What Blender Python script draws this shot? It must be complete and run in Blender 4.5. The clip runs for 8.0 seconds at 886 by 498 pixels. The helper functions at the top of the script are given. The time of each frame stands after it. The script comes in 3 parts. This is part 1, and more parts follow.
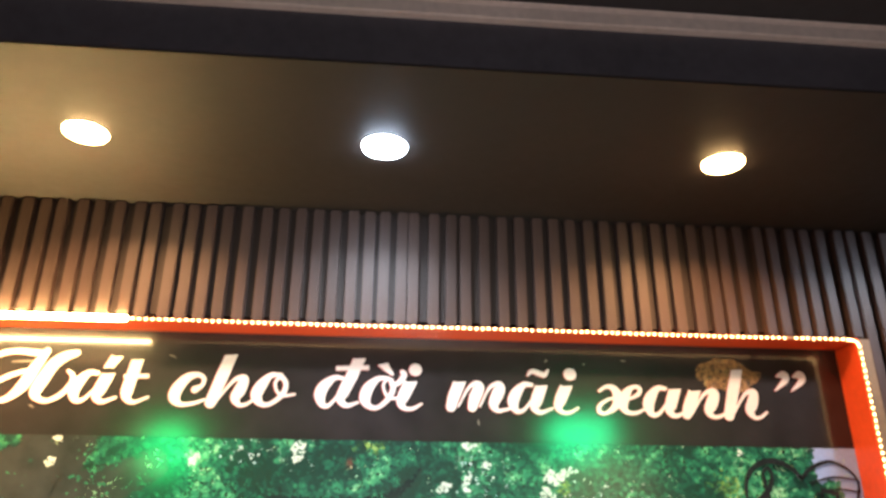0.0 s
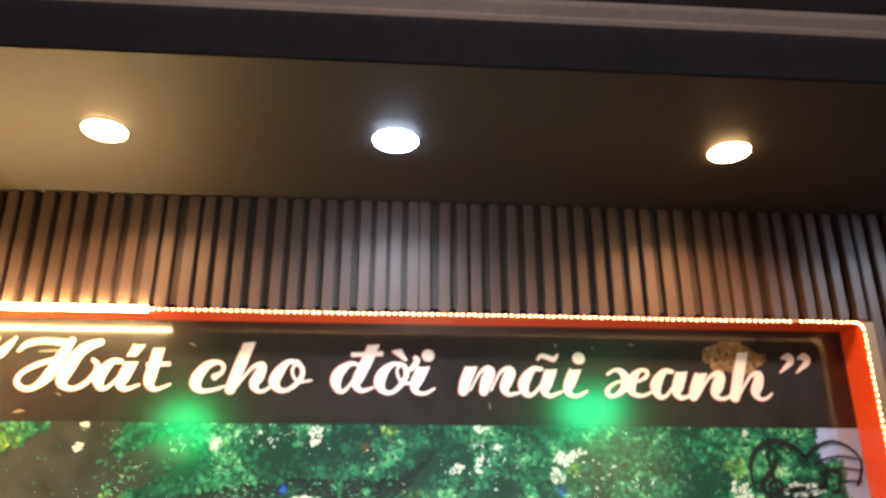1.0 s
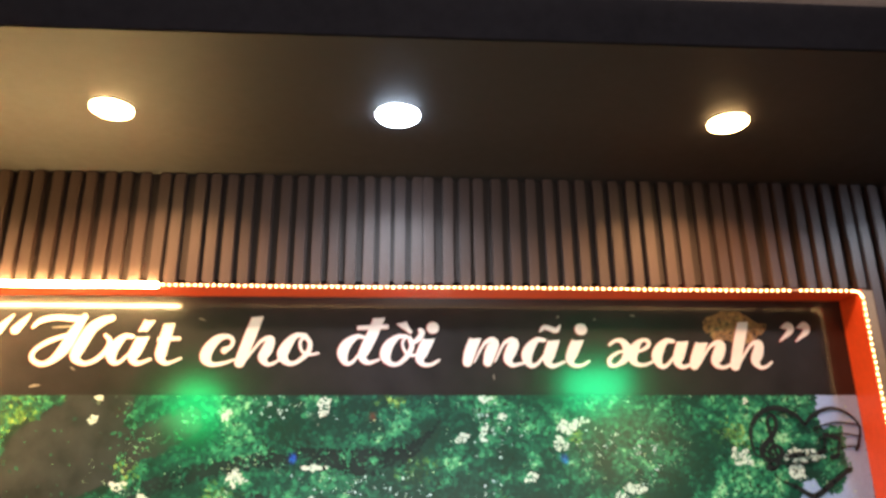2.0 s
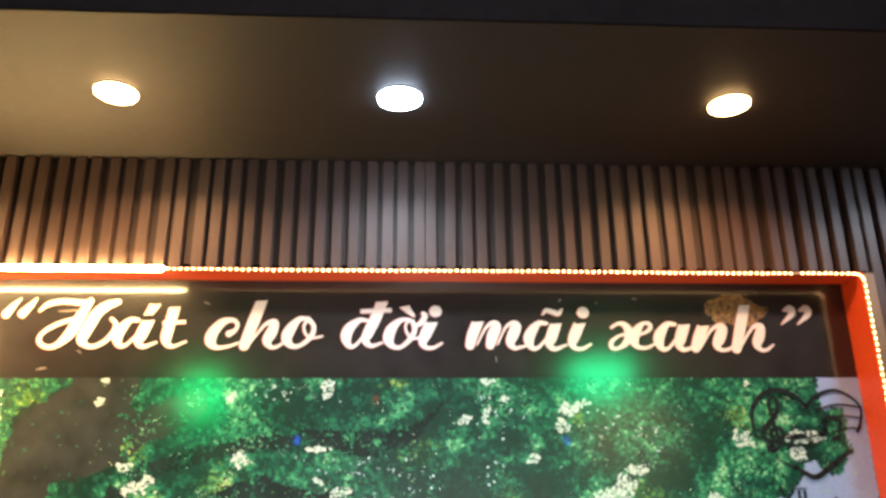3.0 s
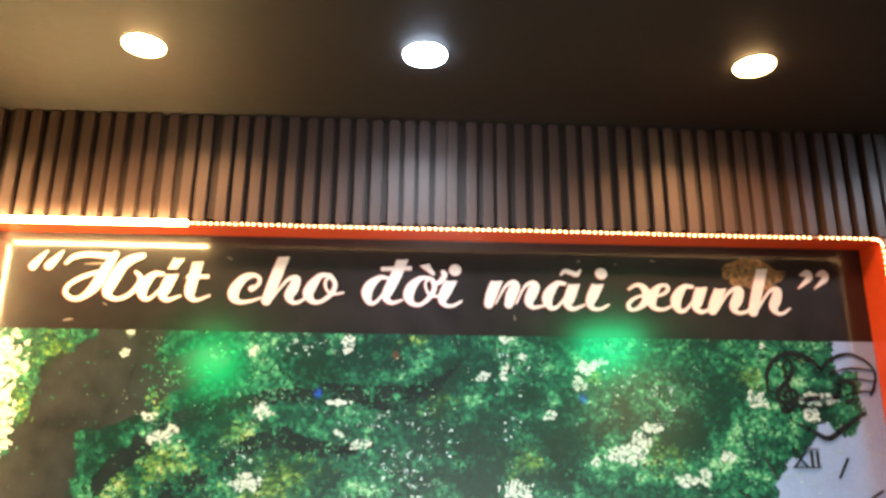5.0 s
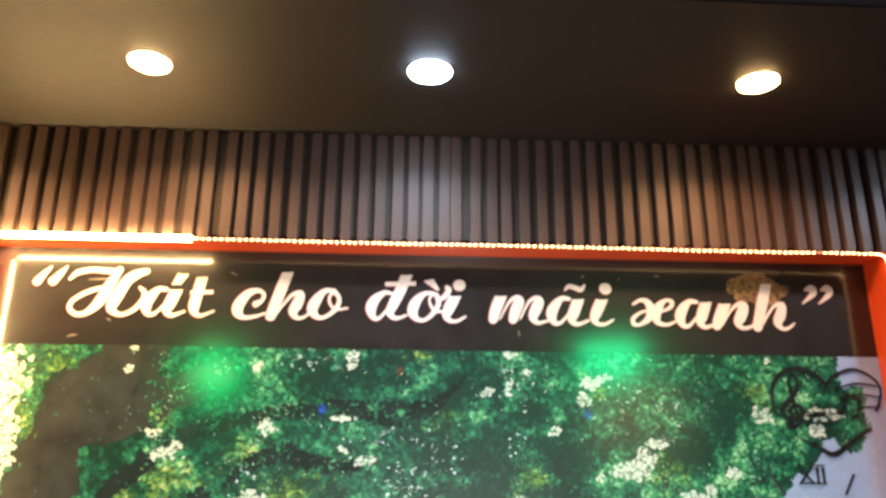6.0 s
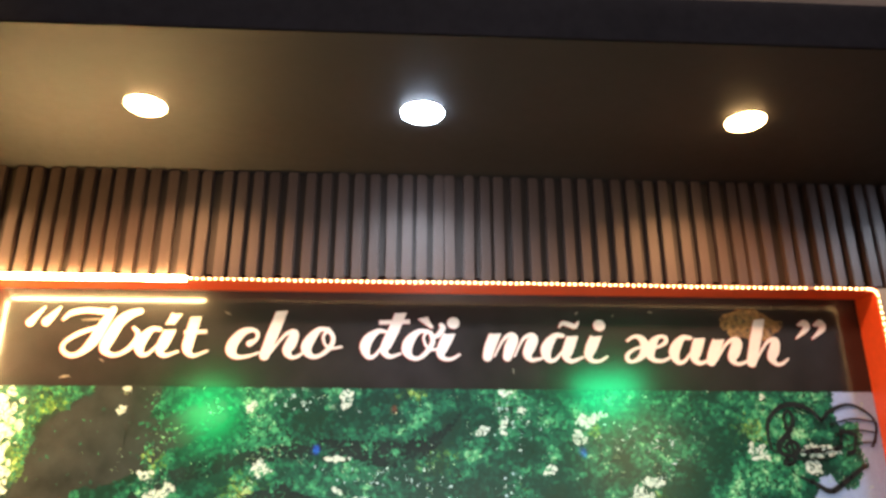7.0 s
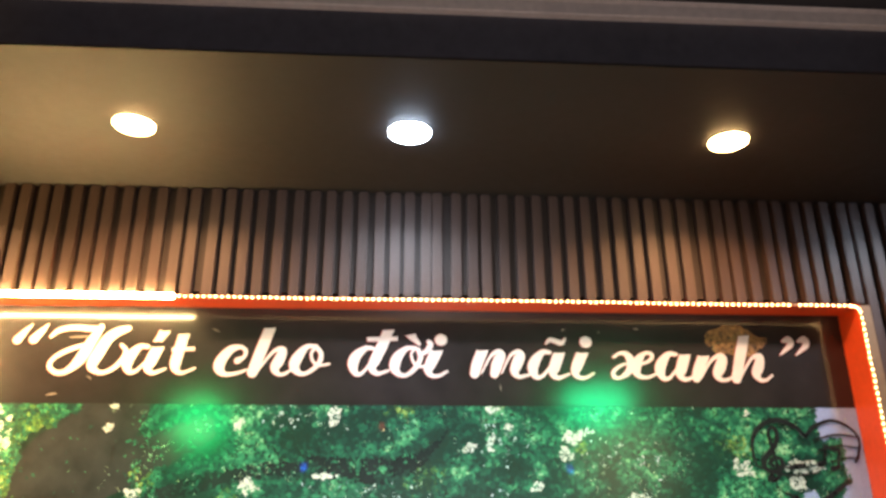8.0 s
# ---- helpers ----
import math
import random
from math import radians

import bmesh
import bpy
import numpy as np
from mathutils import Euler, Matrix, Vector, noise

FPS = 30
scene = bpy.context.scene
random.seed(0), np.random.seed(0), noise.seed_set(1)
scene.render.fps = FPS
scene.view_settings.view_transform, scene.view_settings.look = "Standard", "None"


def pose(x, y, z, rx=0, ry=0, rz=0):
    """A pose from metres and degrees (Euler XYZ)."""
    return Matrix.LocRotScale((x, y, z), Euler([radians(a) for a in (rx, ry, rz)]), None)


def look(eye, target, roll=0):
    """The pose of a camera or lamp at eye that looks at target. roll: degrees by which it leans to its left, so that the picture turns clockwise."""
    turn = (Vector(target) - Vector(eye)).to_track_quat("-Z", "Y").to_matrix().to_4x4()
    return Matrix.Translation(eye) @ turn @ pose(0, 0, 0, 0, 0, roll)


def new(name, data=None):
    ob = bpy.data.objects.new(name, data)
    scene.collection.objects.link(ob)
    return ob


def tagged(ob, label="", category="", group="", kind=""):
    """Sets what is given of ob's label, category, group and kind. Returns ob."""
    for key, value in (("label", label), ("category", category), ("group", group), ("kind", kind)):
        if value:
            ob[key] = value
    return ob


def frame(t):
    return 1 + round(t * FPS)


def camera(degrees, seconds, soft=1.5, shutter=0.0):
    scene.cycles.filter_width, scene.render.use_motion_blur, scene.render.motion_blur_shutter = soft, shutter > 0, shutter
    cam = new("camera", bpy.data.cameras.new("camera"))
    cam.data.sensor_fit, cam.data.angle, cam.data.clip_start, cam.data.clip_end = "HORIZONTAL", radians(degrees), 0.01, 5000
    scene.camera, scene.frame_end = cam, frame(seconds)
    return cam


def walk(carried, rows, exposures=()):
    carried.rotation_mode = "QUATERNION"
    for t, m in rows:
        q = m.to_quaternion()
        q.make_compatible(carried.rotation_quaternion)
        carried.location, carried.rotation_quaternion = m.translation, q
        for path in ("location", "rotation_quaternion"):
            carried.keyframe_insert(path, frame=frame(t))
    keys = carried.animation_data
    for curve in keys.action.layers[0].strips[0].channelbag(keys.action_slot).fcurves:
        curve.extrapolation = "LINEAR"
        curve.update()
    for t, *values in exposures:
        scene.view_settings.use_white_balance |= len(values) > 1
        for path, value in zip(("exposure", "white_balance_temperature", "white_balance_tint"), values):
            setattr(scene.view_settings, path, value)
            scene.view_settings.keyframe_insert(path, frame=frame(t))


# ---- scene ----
cam = camera(62.2, 8.0, soft=3.0)
PATH = [
    (0, (-0.076, -1.997, 1.705), (0.084, -0.152, 2.46), 0.3),
    (0.5, (-0.071, -2.031, 1.728), (0.079, -0.165, 2.433), 0.3),
    (1, (-0.085, -2.052, 1.728), (0.052, -0.179, 2.416), 0.0),
    (1.5, (-0.083, -2.071, 1.718), (0.045, -0.187, 2.377), -0.3),
    (3, (-0.071, -2.079, 1.668), (0.036, -0.181, 2.291), -0.5),
    (3.5, (-0.1, -2.085, 1.673), (-0.005, -0.179, 2.272), -0.2),
    (4, (-0.099, -2.08, 1.649), (-0.009, -0.165, 2.217), -0.1),
    (5.5, (-0.119, -2.08, 1.614), (-0.028, -0.162, 2.174), 0.7),
    (6, (-0.123, -2.085, 1.634), (-0.034, -0.174, 2.217), 0.5),
    (6.5, (-0.125, -2.09, 1.644), (-0.04, -0.193, 2.272), 0.3),
    (7, (-0.118, -2.098, 1.644), (-0.019, -0.216, 2.313), -0.0),
    (7.5, (-0.104, -2.118, 1.659), (0.012, -0.245, 2.351), -0.2),
    (8, (-0.106, -2.121, 1.662), (0.014, -0.248, 2.354), -0.2),
]
LIT = 0.38
walk(cam, [(t, look(eye, target, roll)) for t, eye, target, roll in PATH],
     [(0, LIT + 0.26), (0.5, LIT + 0.24), (1.0, LIT + 0.18), (1.5, LIT + 0.08), (3.0, LIT), (5.5, LIT), (6.5, LIT), (8.0, LIT + 0.10)])

# ---- light ----
WARM_LAMP, COOL_LAMP, BEAD, TUBE = 32.0, 42.0, 9.5, 130.0

world = bpy.data.worlds.new("night")
world.use_nodes = True
world.node_tree.nodes["Background"].inputs[0].default_value = (0.35, 0.4, 0.6, 1)
world.node_tree.nodes["Background"].inputs[1].default_value = 0.01
scene.world = world


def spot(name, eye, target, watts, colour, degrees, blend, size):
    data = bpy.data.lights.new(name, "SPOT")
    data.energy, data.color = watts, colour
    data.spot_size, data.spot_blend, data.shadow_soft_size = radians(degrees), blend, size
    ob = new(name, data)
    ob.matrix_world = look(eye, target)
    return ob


# coloured party lamps under the hall's ceiling, behind the camera: the glossy print mirrors them
spot("party_or_fill_lamp", (-1.78, -4.4, 2.434), (-0.62, 0, 1.75), 50.0, (0.0, 1.0, 0.22), 15.0, 1.0, 0.20)
spot("party_or_fill_lamp", (1.685, -4.4, 2.66), (0.50, 0, 1.78), 95.0, (0.0, 1.0, 0.32), 15.0, 1.0, 0.27)
spot("party_or_fill_lamp", (1.90, -4.4, 2.03), (0.58, 0, 1.6), 22.0, (1.0, 0.66, 0.26), 12.0, 1.0, 0.45)
spot("party_or_fill_lamp", (0.1, -3.2, 0.4), (-0.10, 0, 2.06), 40.0, (0.55, 0.2, 1.0), 6.0, 1.0, 0.02)
# an amber wash on the soffit: an added fill spot, no such source seen
spot("party_or_fill_lamp", (-2.5, -3.3, 0.9), (-1.55, -0.45, 2.59), 130.0, (1.0, 0.55, 0.13), 26.0, 1.0, 0.1)
# their small laser dots
spot("party_or_fill_lamp", (-0.20, -1.0, 2.74), (-0.356, 0, 1.798), 1300.0, (0.03, 0.08, 1.0), 1.0, 1.0, 0.004)
spot("party_or_fill_lamp", (0.10, -1.0, 2.74), (0.385, 0, 1.794), 800.0, (0.03, 0.12, 1.0), 1.0, 1.0, 0.004)
spot("party_or_fill_lamp", (-0.05, -1.0, 2.74), (-0.145, 0, 1.909), 420.0, (1.0, 0.04, 0.02), 1.0, 1.0, 0.004)
# added front fill for the print, set low to keep its reflection out of view
spot("print_fill", (0.2, -3.0, 0.3), (0.0, 0, 0.96), 510.0, (0.94, 0.97, 0.88), 61.0, 1.0, 0.08)
# added fill for cornice and fascia, unseen source low behind the camera
spot("cornice_fill", (0.0, -3.4, 0.4), (0.1, -0.8, 4.1), 56.0, (1.0, 0.88, 0.88), 72.0, 1.0, 0.15)

# ---- materials ----


def material(name, colour, rough=0.5, metal=0.0, vary=0.25, scale=6.0, grain=60.0, bump=0.15, stretch=(1, 1, 1),
             coat=0.0, coat_rough=0.1, each=0.0, attribute="", shine=0.5):
    """Paint, wood, plastic or print: a base colour varied at two scales, with fine relief."""
    m = bpy.data.materials.new(name)
    m.use_nodes = True
    tree = m.node_tree
    n, link = tree.nodes, tree.links
    bsdf = n["Principled BSDF"]
    where = n.new("ShaderNodeTexCoord")
    mapping = n.new("ShaderNodeMapping")
    mapping.inputs["Scale"].default_value = stretch
    link.new(where.outputs["Object"], mapping.inputs[0])
    big, fine = n.new("ShaderNodeTexNoise"), n.new("ShaderNodeTexNoise")
    for tex, s in ((big, scale), (fine, grain)):
        tex.inputs["Scale"].default_value = s
        tex.inputs["Detail"].default_value = 5
        link.new(mapping.outputs[0], tex.inputs["Vector"])
    add = n.new("ShaderNodeMath")
    add.operation = "ADD"
    link.new(big.outputs[0], add.inputs[0])
    link.new(fine.outputs[0], add.inputs[1])
    span = n.new("ShaderNodeMapRange")
    span.inputs[1].default_value, span.inputs[2].default_value = 0.6, 1.4
    span.inputs[3].default_value, span.inputs[4].default_value = 1 - vary, 1 + vary
    link.new(add.outputs[0], span.inputs[0])
    value = span.outputs[0]
    if each:
        info = n.new("ShaderNodeObjectInfo")
        own = n.new("ShaderNodeMapRange")
        own.inputs[3].default_value, own.inputs[4].default_value = 1 - each, 1 + each
        link.new(info.outputs["Random"], own.inputs[0])
        times = n.new("ShaderNodeMath")
        times.operation = "MULTIPLY"
        link.new(value, times.inputs[0])
        link.new(own.outputs[0], times.inputs[1])
        value = times.outputs[0]
    mix = n.new("ShaderNodeVectorMath")
    mix.operation = "MULTIPLY"
    if attribute:
        source = n.new("ShaderNodeAttribute")
        source.attribute_name = attribute
        link.new(source.outputs["Color"], mix.inputs[0])
    else:
        mix.inputs[0].default_value = colour
    link.new(value, mix.inputs[1])
    link.new(mix.outputs[0], bsdf.inputs["Base Color"])
    rougher = n.new("ShaderNodeMapRange")
    rougher.inputs[3].default_value, rougher.inputs[4].default_value = max(rough - 0.1, 0.02), min(rough + 0.1, 1)
    link.new(fine.outputs[0], rougher.inputs[0])
    link.new(rougher.outputs[0], bsdf.inputs["Roughness"])
    bsdf.inputs["Metallic"].default_value = metal
    bsdf.inputs["Specular IOR Level"].default_value = shine
    bsdf.inputs["Coat Weight"].default_value = coat
    bsdf.inputs["Coat Roughness"].default_value = coat_rough
    relief = n.new("ShaderNodeBump")
    relief.inputs["Strength"].default_value = bump
    relief.inputs["Distance"].default_value = 0.004
    link.new(add.outputs[0], relief.inputs["Height"])
    link.new(relief.outputs[0], bsdf.inputs["Normal"])
    return m


def glow(name, colour, strength):
    m = bpy.data.materials.new(name)
    m.use_nodes = True
    bsdf = m.node_tree.nodes["Principled BSDF"]
    bsdf.inputs["Base Color"].default_value = (0.9, 0.9, 0.88, 1)
    bsdf.inputs["Emission Color"].default_value = (*colour, 1)
    bsdf.inputs["Emission Strength"].default_value = strength
    return m


SLAT = material("wood_plastic_slat", (0.086, 0.054, 0.046), 0.5, vary=0.22, scale=5, grain=45, bump=0.2, stretch=(6, 6, 0.35), each=0.12)
# darker than the slats: shade between them is put into this colour
SHADE_BACKING = material("gap_shade_backing", (0.028, 0.017, 0.014), 0.6, vary=0.2, scale=5, grain=60, stretch=(5, 5, 0.4))
RED = material("red_lacquer", (0.82, 0.095, 0.022), 0.38, vary=0.12, scale=4, grain=70, bump=0.06)
TRIM = material("brown_trim", (0.26, 0.17, 0.10), 0.5, vary=0.2, scale=6, grain=50)
SOFFIT = material("soffit_paint", (0.030, 0.026, 0.024), 0.6, vary=0.15, scale=2.2, grain=35, bump=0.08)
FASCIA = material("fascia_paint", (0.085, 0.085, 0.105), 0.6, vary=0.25, scale=3, grain=40, bump=0.1)
MOULDING = material("cream_moulding", (0.84, 0.74, 0.68), 0.55, vary=0.14, scale=7, grain=60, bump=0.15)
DARK_CEILING = material("dark_ceiling", (0.05, 0.05, 0.055), 0.8, vary=0.25, scale=2, grain=30)
PLASTER = material("dark_plaster", (0.10, 0.085, 0.075), 0.8, vary=0.2, scale=2, grain=40)
FLOOR = material("floor_tile_glaze", (0.22, 0.18, 0.15), 0.35, vary=0.2, scale=3, grain=30)
HEADER = material("black_print", (0.018, 0.0150, 0.0155), 0.42, vary=0.35, scale=3, grain=14, bump=0.16, coat=1.0, coat_rough=0.13, shine=0.2)
PHOTO = material("photo_print_ground", (0.006, 0.024, 0.015), 0.42, vary=0.6, scale=9, grain=42, bump=0.25, coat=0.8, coat_rough=0.13, shine=0.35)
LEAVES = material("photo_print_leaves", (1, 1, 1), 0.42, vary=0.10, scale=20, grain=120, bump=0.2, coat=0.8, coat_rough=0.13, shine=0.35, attribute="ink")
LETTER = material("white_print", (0.74, 0.69, 0.66), 0.42, vary=0.08, scale=6, grain=40, bump=0.2, coat=0.8, coat_rough=0.13, shine=0.12)
LETTER_EDGE = material("red_print", (0.42, 0.06, 0.05), 0.42, vary=0.15, scale=6, grain=40, coat=0.8, coat_rough=0.13, shine=0.12)
ACRYLIC = material("black_acrylic", (0.012, 0.013, 0.016), 0.3, vary=0.3, scale=8, grain=60, bump=0.05)
LAMP_RIM = material("white_lamp_rim", (0.75, 0.74, 0.72), 0.45, vary=0.06)
TAPE = material("led_tape", (0.55, 0.45, 0.30), 0.5, vary=0.1)
WARM_GLOW = glow("warm_lamp_glow", (1.0, 0.60, 0.24), WARM_LAMP)
COOL_GLOW = glow("cool_lamp_glow", (0.66, 0.80, 1.0), COOL_LAMP)
BEAD_GLOW = glow("bead_glow", (1.0, 0.58, 0.22), BEAD)
TUBE_GLOW = glow("tube_glow", (1.0, 0.68, 0.27), TUBE)

# ---- building helpers ----


def mesh_of(name, bm, mat, smooth=False):
    data = bpy.data.meshes.new(name)
    bm.to_mesh(data)
    bm.free()
    data.materials.append(mat)
    if smooth:
        for poly in data.polygons:
            poly.use_smooth = True
    return data


def part(name, bm, mat, parent=None, label="", smooth=False):
    ob = new(name, mesh_of(name, bm, mat, smooth))
    ob.parent = parent
    if label:
        tagged(ob, label)
    return ob


def box(x0, x1, y0, y1, z0, z1, bevel=0.0, bm=None):
    """A box between two corners, its edges rounded by bevel."""
    mine = bmesh.new()
    bmesh.ops.create_cube(mine, size=1, matrix=Matrix.Translation(((x0 + x1) / 2, (y0 + y1) / 2, (z0 + z1) / 2))
                          @ Matrix.Diagonal((x1 - x0, y1 - y0, z1 - z0, 1)))
    if bevel:
        bmesh.ops.bevel(mine, geom=mine.edges[:], offset=bevel, segments=2, affect="EDGES")
    if bm is None:
        return mine
    data = bpy.data.meshes.new("joined")
    mine.to_mesh(data)
    mine.free()
    bm.from_mesh(data)
    bpy.data.meshes.remove(data)
    return bm


def turned(profile, steps=40, m=Matrix.Identity(4)):
    """A round body from (radius, height) pairs, turned about z."""
    bm = bmesh.new()
    rings = []
    for r, z in profile:
        if r < 1e-6:
            rings.append([bm.verts.new(m @ Vector((0, 0, z)))])
        else:
            rings.append([bm.verts.new(m @ Vector((r * math.cos(2 * math.pi * i / steps), r * math.sin(2 * math.pi * i / steps), z))) for i in range(steps)])
    for a, b in zip(rings, rings[1:]):
        for i in range(steps):
            j = (i + 1) % steps
            corners = [a[i % len(a)], a[j % len(a)], b[j % len(b)], b[i % len(b)]]
            unique = list(dict.fromkeys(corners))
            if len(unique) > 2:
                bm.faces.new(unique)
    bmesh.ops.recalc_face_normals(bm, faces=bm.faces[:])
    return bm


def spline(points, steps=10):
    """A smooth line through a few (x, z, width) points."""
    pts = [Vector(p) for p in points]
    pts = [2 * pts[0] - pts[1], *pts, 2 * pts[-1] - pts[-2]]
    out = []
    for i in range(1, len(pts) - 2):
        a, b, c, d = pts[i - 1:i + 3]
        for k in range(steps):
            t = k / steps
            out.append(0.5 * (2 * b + (c - a) * t + (2 * a - 5 * b + 4 * c - d) * t * t + (3 * b - a - 3 * c + d) * t ** 3))
    out.append(pts[-2])
    return out


def ribbon(bm, line, y, wider=0.0, thick=0.0, cuts=(False, False)):
    """A flat stroke in the wall's plane along (x, z, width) points, with round ends, or ends cut level; thick gives it depth."""
    left, right = [], []
    n = len(line)
    for i, p in enumerate(line):
        q, r = line[max(i - 1, 0)], line[min(i + 1, n - 1)]
        d = Vector((r.x - q.x, r.y - q.y))
        if d.length < 1e-9:
            d = Vector((1, 0))
        d.normalize()
        half = max(p.z, 0.0005) / 2 + wider
        if (i == 0 and cuts[0] or i == n - 1 and cuts[1]) and abs(d.y) > 0.5:
            side = math.copysign(half / abs(d.y), d.y)
            left.append((p.x - side, p.y - 0.08 * side))
            right.append((p.x + side, p.y + 0.08 * side))
            continue
        left.append((p.x - d.y * half, p.y + d.x * half))
        right.append((p.x + d.y * half, p.y - d.x * half))

    def cap(p, d, half):
        start = math.atan2(d.x, -d.y)
        return [(p.x + half * math.cos(start - math.pi * k / 6), p.y + half * math.sin(start - math.pi * k / 6)) for k in range(1, 6)]

    d1 = Vector((line[-1].x - line[-2].x, line[-1].y - line[-2].y)).normalized()
    d0 = Vector((line[0].x - line[1].x, line[0].y - line[1].y)).normalized()
    front = []
    vl = [bm.verts.new((x, y - 2e-6 * k, z)) for k, (x, z) in enumerate(left)]
    vr = [bm.verts.new((x, y - 2e-6 * k, z)) for k, (x, z) in enumerate(right)]
    for i in range(n - 1):
        front.append(bm.faces.new((vl[i], vr[i], vr[i + 1], vl[i + 1])))
    for p, d, a, b, cut in ((line[-1], d1, vl[-1], vr[-1], cuts[1]), (line[0], d0, vr[0], vl[0], cuts[0])):
        if not cut:
            tip = [bm.verts.new((x, y, z)) for x, z in cap(p, d, max(p.z, 0.0005) / 2 + wider)]
            front.append(bm.faces.new((a, *tip, b)))
    if thick:
        made = bmesh.ops.extrude_face_region(bm, geom=front)
        bmesh.ops.translate(bm, verts=[g for g in made["geom"] if isinstance(g, bmesh.types.BMVert)], vec=(0, -thick, 0))


# ---- the setting ----
LEFT, RIGHT, TOP, LOW = -1.318, 1.252, 2.249, 0.70      # the recess that holds the print
DEEP, CEIL, EDGE = 0.103, 2.59, -0.785                  # its depth; the soffit's height and front edge
HALL = (-3.2, 3.2, -5.0, 2.752)                        # the hall round it: west, east, south, ceiling

floor = tagged(part("floor", box(HALL[0], HALL[1], HALL[2], 0.2, -0.1, 0.0), FLOOR), "dark glazed floor tiles in the dim hall", "floor", kind="structure")
tagged(part("wall_north", box(HALL[0], HALL[1], 0.03, 0.20, 0, 2.9), PLASTER), "dark plaster wall behind the slat cladding", "wall", kind="structure")
tagged(part("wall_west", box(HALL[0] - 0.15, HALL[0], HALL[2], 0.2, 0, 2.9), PLASTER), "dark plaster side wall of the hall", "wall", kind="structure")
tagged(part("wall_east", box(HALL[1], HALL[1] + 0.15, HALL[2], 0.2, 0, 2.9), PLASTER), "dark plaster side wall of the hall", "wall", kind="structure")
tagged(part("wall_south", box(HALL[0] - 0.15, HALL[1] + 0.15, HALL[2] - 0.15, HALL[2], 0, 2.9), PLASTER), "dark plaster back wall of the hall", "wall", kind="structure")
tagged(part("ceiling", box(HALL[0], HALL[1], HALL[2], EDGE - 0.002, HALL[3], HALL[3] + 0.12), DARK_CEILING), "dark unlit main ceiling of the hall", "ceiling", kind="structure")
tagged(part("soffit", box(HALL[0], HALL[1], EDGE + 0.0005, 0.028, CEIL, CEIL + 0.005, 0.0005), SOFFIT), "brown painted soffit panel with recessed lamps", "ceiling", kind="structure")
tagged(part("fascia", box(HALL[0], HALL[1], EDGE, EDGE + 0.0115, CEIL + 0.0055, 2.7075), FASCIA), "dark painted front edge of the dropped soffit", "ceiling edge", kind="structure")


def moulding():
    """A cream strip with a bead and a groove, run along the top of the soffit's front."""
    profile = [(0.0, 2.706), (-0.016, 2.706), (-0.019, 2.7085), (-0.019, 2.734), (-0.015, 2.738), (-0.009, 2.740), (-0.009, 2.745),
               (-0.017, 2.746), (-0.021, 2.749), (-0.018, 2.7515), (0.0, 2.7515)]
    bm = bmesh.new()
    steps = 40
    rows = []
    for i in range(steps + 1):
        x = HALL[0] + (HALL[1] - HALL[0]) * i / steps
        sag = 0.0016 * noise.noise(Vector((x * 2.3, 0, 4)))
        rows.append([bm.verts.new((x, EDGE + dy, z + (sag if z < 2.72 else 0))) for dy, z in profile])
    for a, b in zip(rows, rows[1:]):
        for k in range(len(profile) - 1):
            bm.faces.new((a[k], b[k], b[k + 1], a[k + 1]))
    bmesh.ops.recalc_face_normals(bm, faces=bm.faces[:])
    return bm


tagged(part("cornice_trim", moulding(), MOULDING), "cream painted cornice strip along the dark fascia", "moulding", kind="structure")

# ---- the red box frame round the print ----
red_frame = tagged(new("picture_frame"), "red lacquered deep box frame round the printed banner", "frame")
T = 0.008
part("top_board", box(LEFT - T, RIGHT + T, -DEEP, 0.028, TOP, TOP + T, 0.0012), RED, red_frame)
part("bottom_board", box(LEFT - T, RIGHT + T, -DEEP, 0.028, LOW - T, LOW, 0.0012), RED, red_frame)
part("side_board", box(LEFT - T, LEFT, -DEEP, 0.028, LOW + 0.0005, TOP - 0.0005, 0.0012), RED, red_frame)
part("side_board", box(RIGHT, RIGHT + T, -DEEP, 0.028, LOW + 0.0005, TOP - 0.0005, 0.0012), RED, red_frame)
part("edge_trim", box(RIGHT + T + 0.001, RIGHT + 0.044, -DEEP + 0.004, 0.028, LOW, TOP + 0.008, 0.002), TRIM, red_frame, "brown trim strip beside the red board")
part("edge_trim", box(LEFT - 0.044, LEFT - T - 0.001, -DEEP + 0.004, 0.028, LOW, TOP + 0.008, 0.002), TRIM, red_frame, "brown trim strip beside the red board")

# ---- the printed banner ----
SPLIT = 1.969
banner = tagged(new("printed_banner"), "glossy printed banner with white script over a green tree photo", "banner")


def sheet(x0, x1, z0, z1, y, columns, rows):
    """A flat sheet of print."""
    bm = bmesh.new()
    grid = [[bm.verts.new((x0 + (x1 - x0) * i / columns, y, z0 + (z1 - z0) * j / rows)) for i in range(columns + 1)] for j in range(rows + 1)]
    for j in range(rows):
        for i in range(columns):
            bm.faces.new((grid[j][i], grid[j][i + 1], grid[j + 1][i + 1], grid[j + 1][i]))
    return bm


part("header_band", sheet(LEFT, RIGHT, SPLIT, TOP, 0.0, 40, 6), HEADER, banner, "black header band of the print")
part("photo", sheet(LEFT, RIGHT, LOW, SPLIT - 0.0005, 0.0, 40, 20), PHOTO, banner, "dark green tree photo printed on the banner")


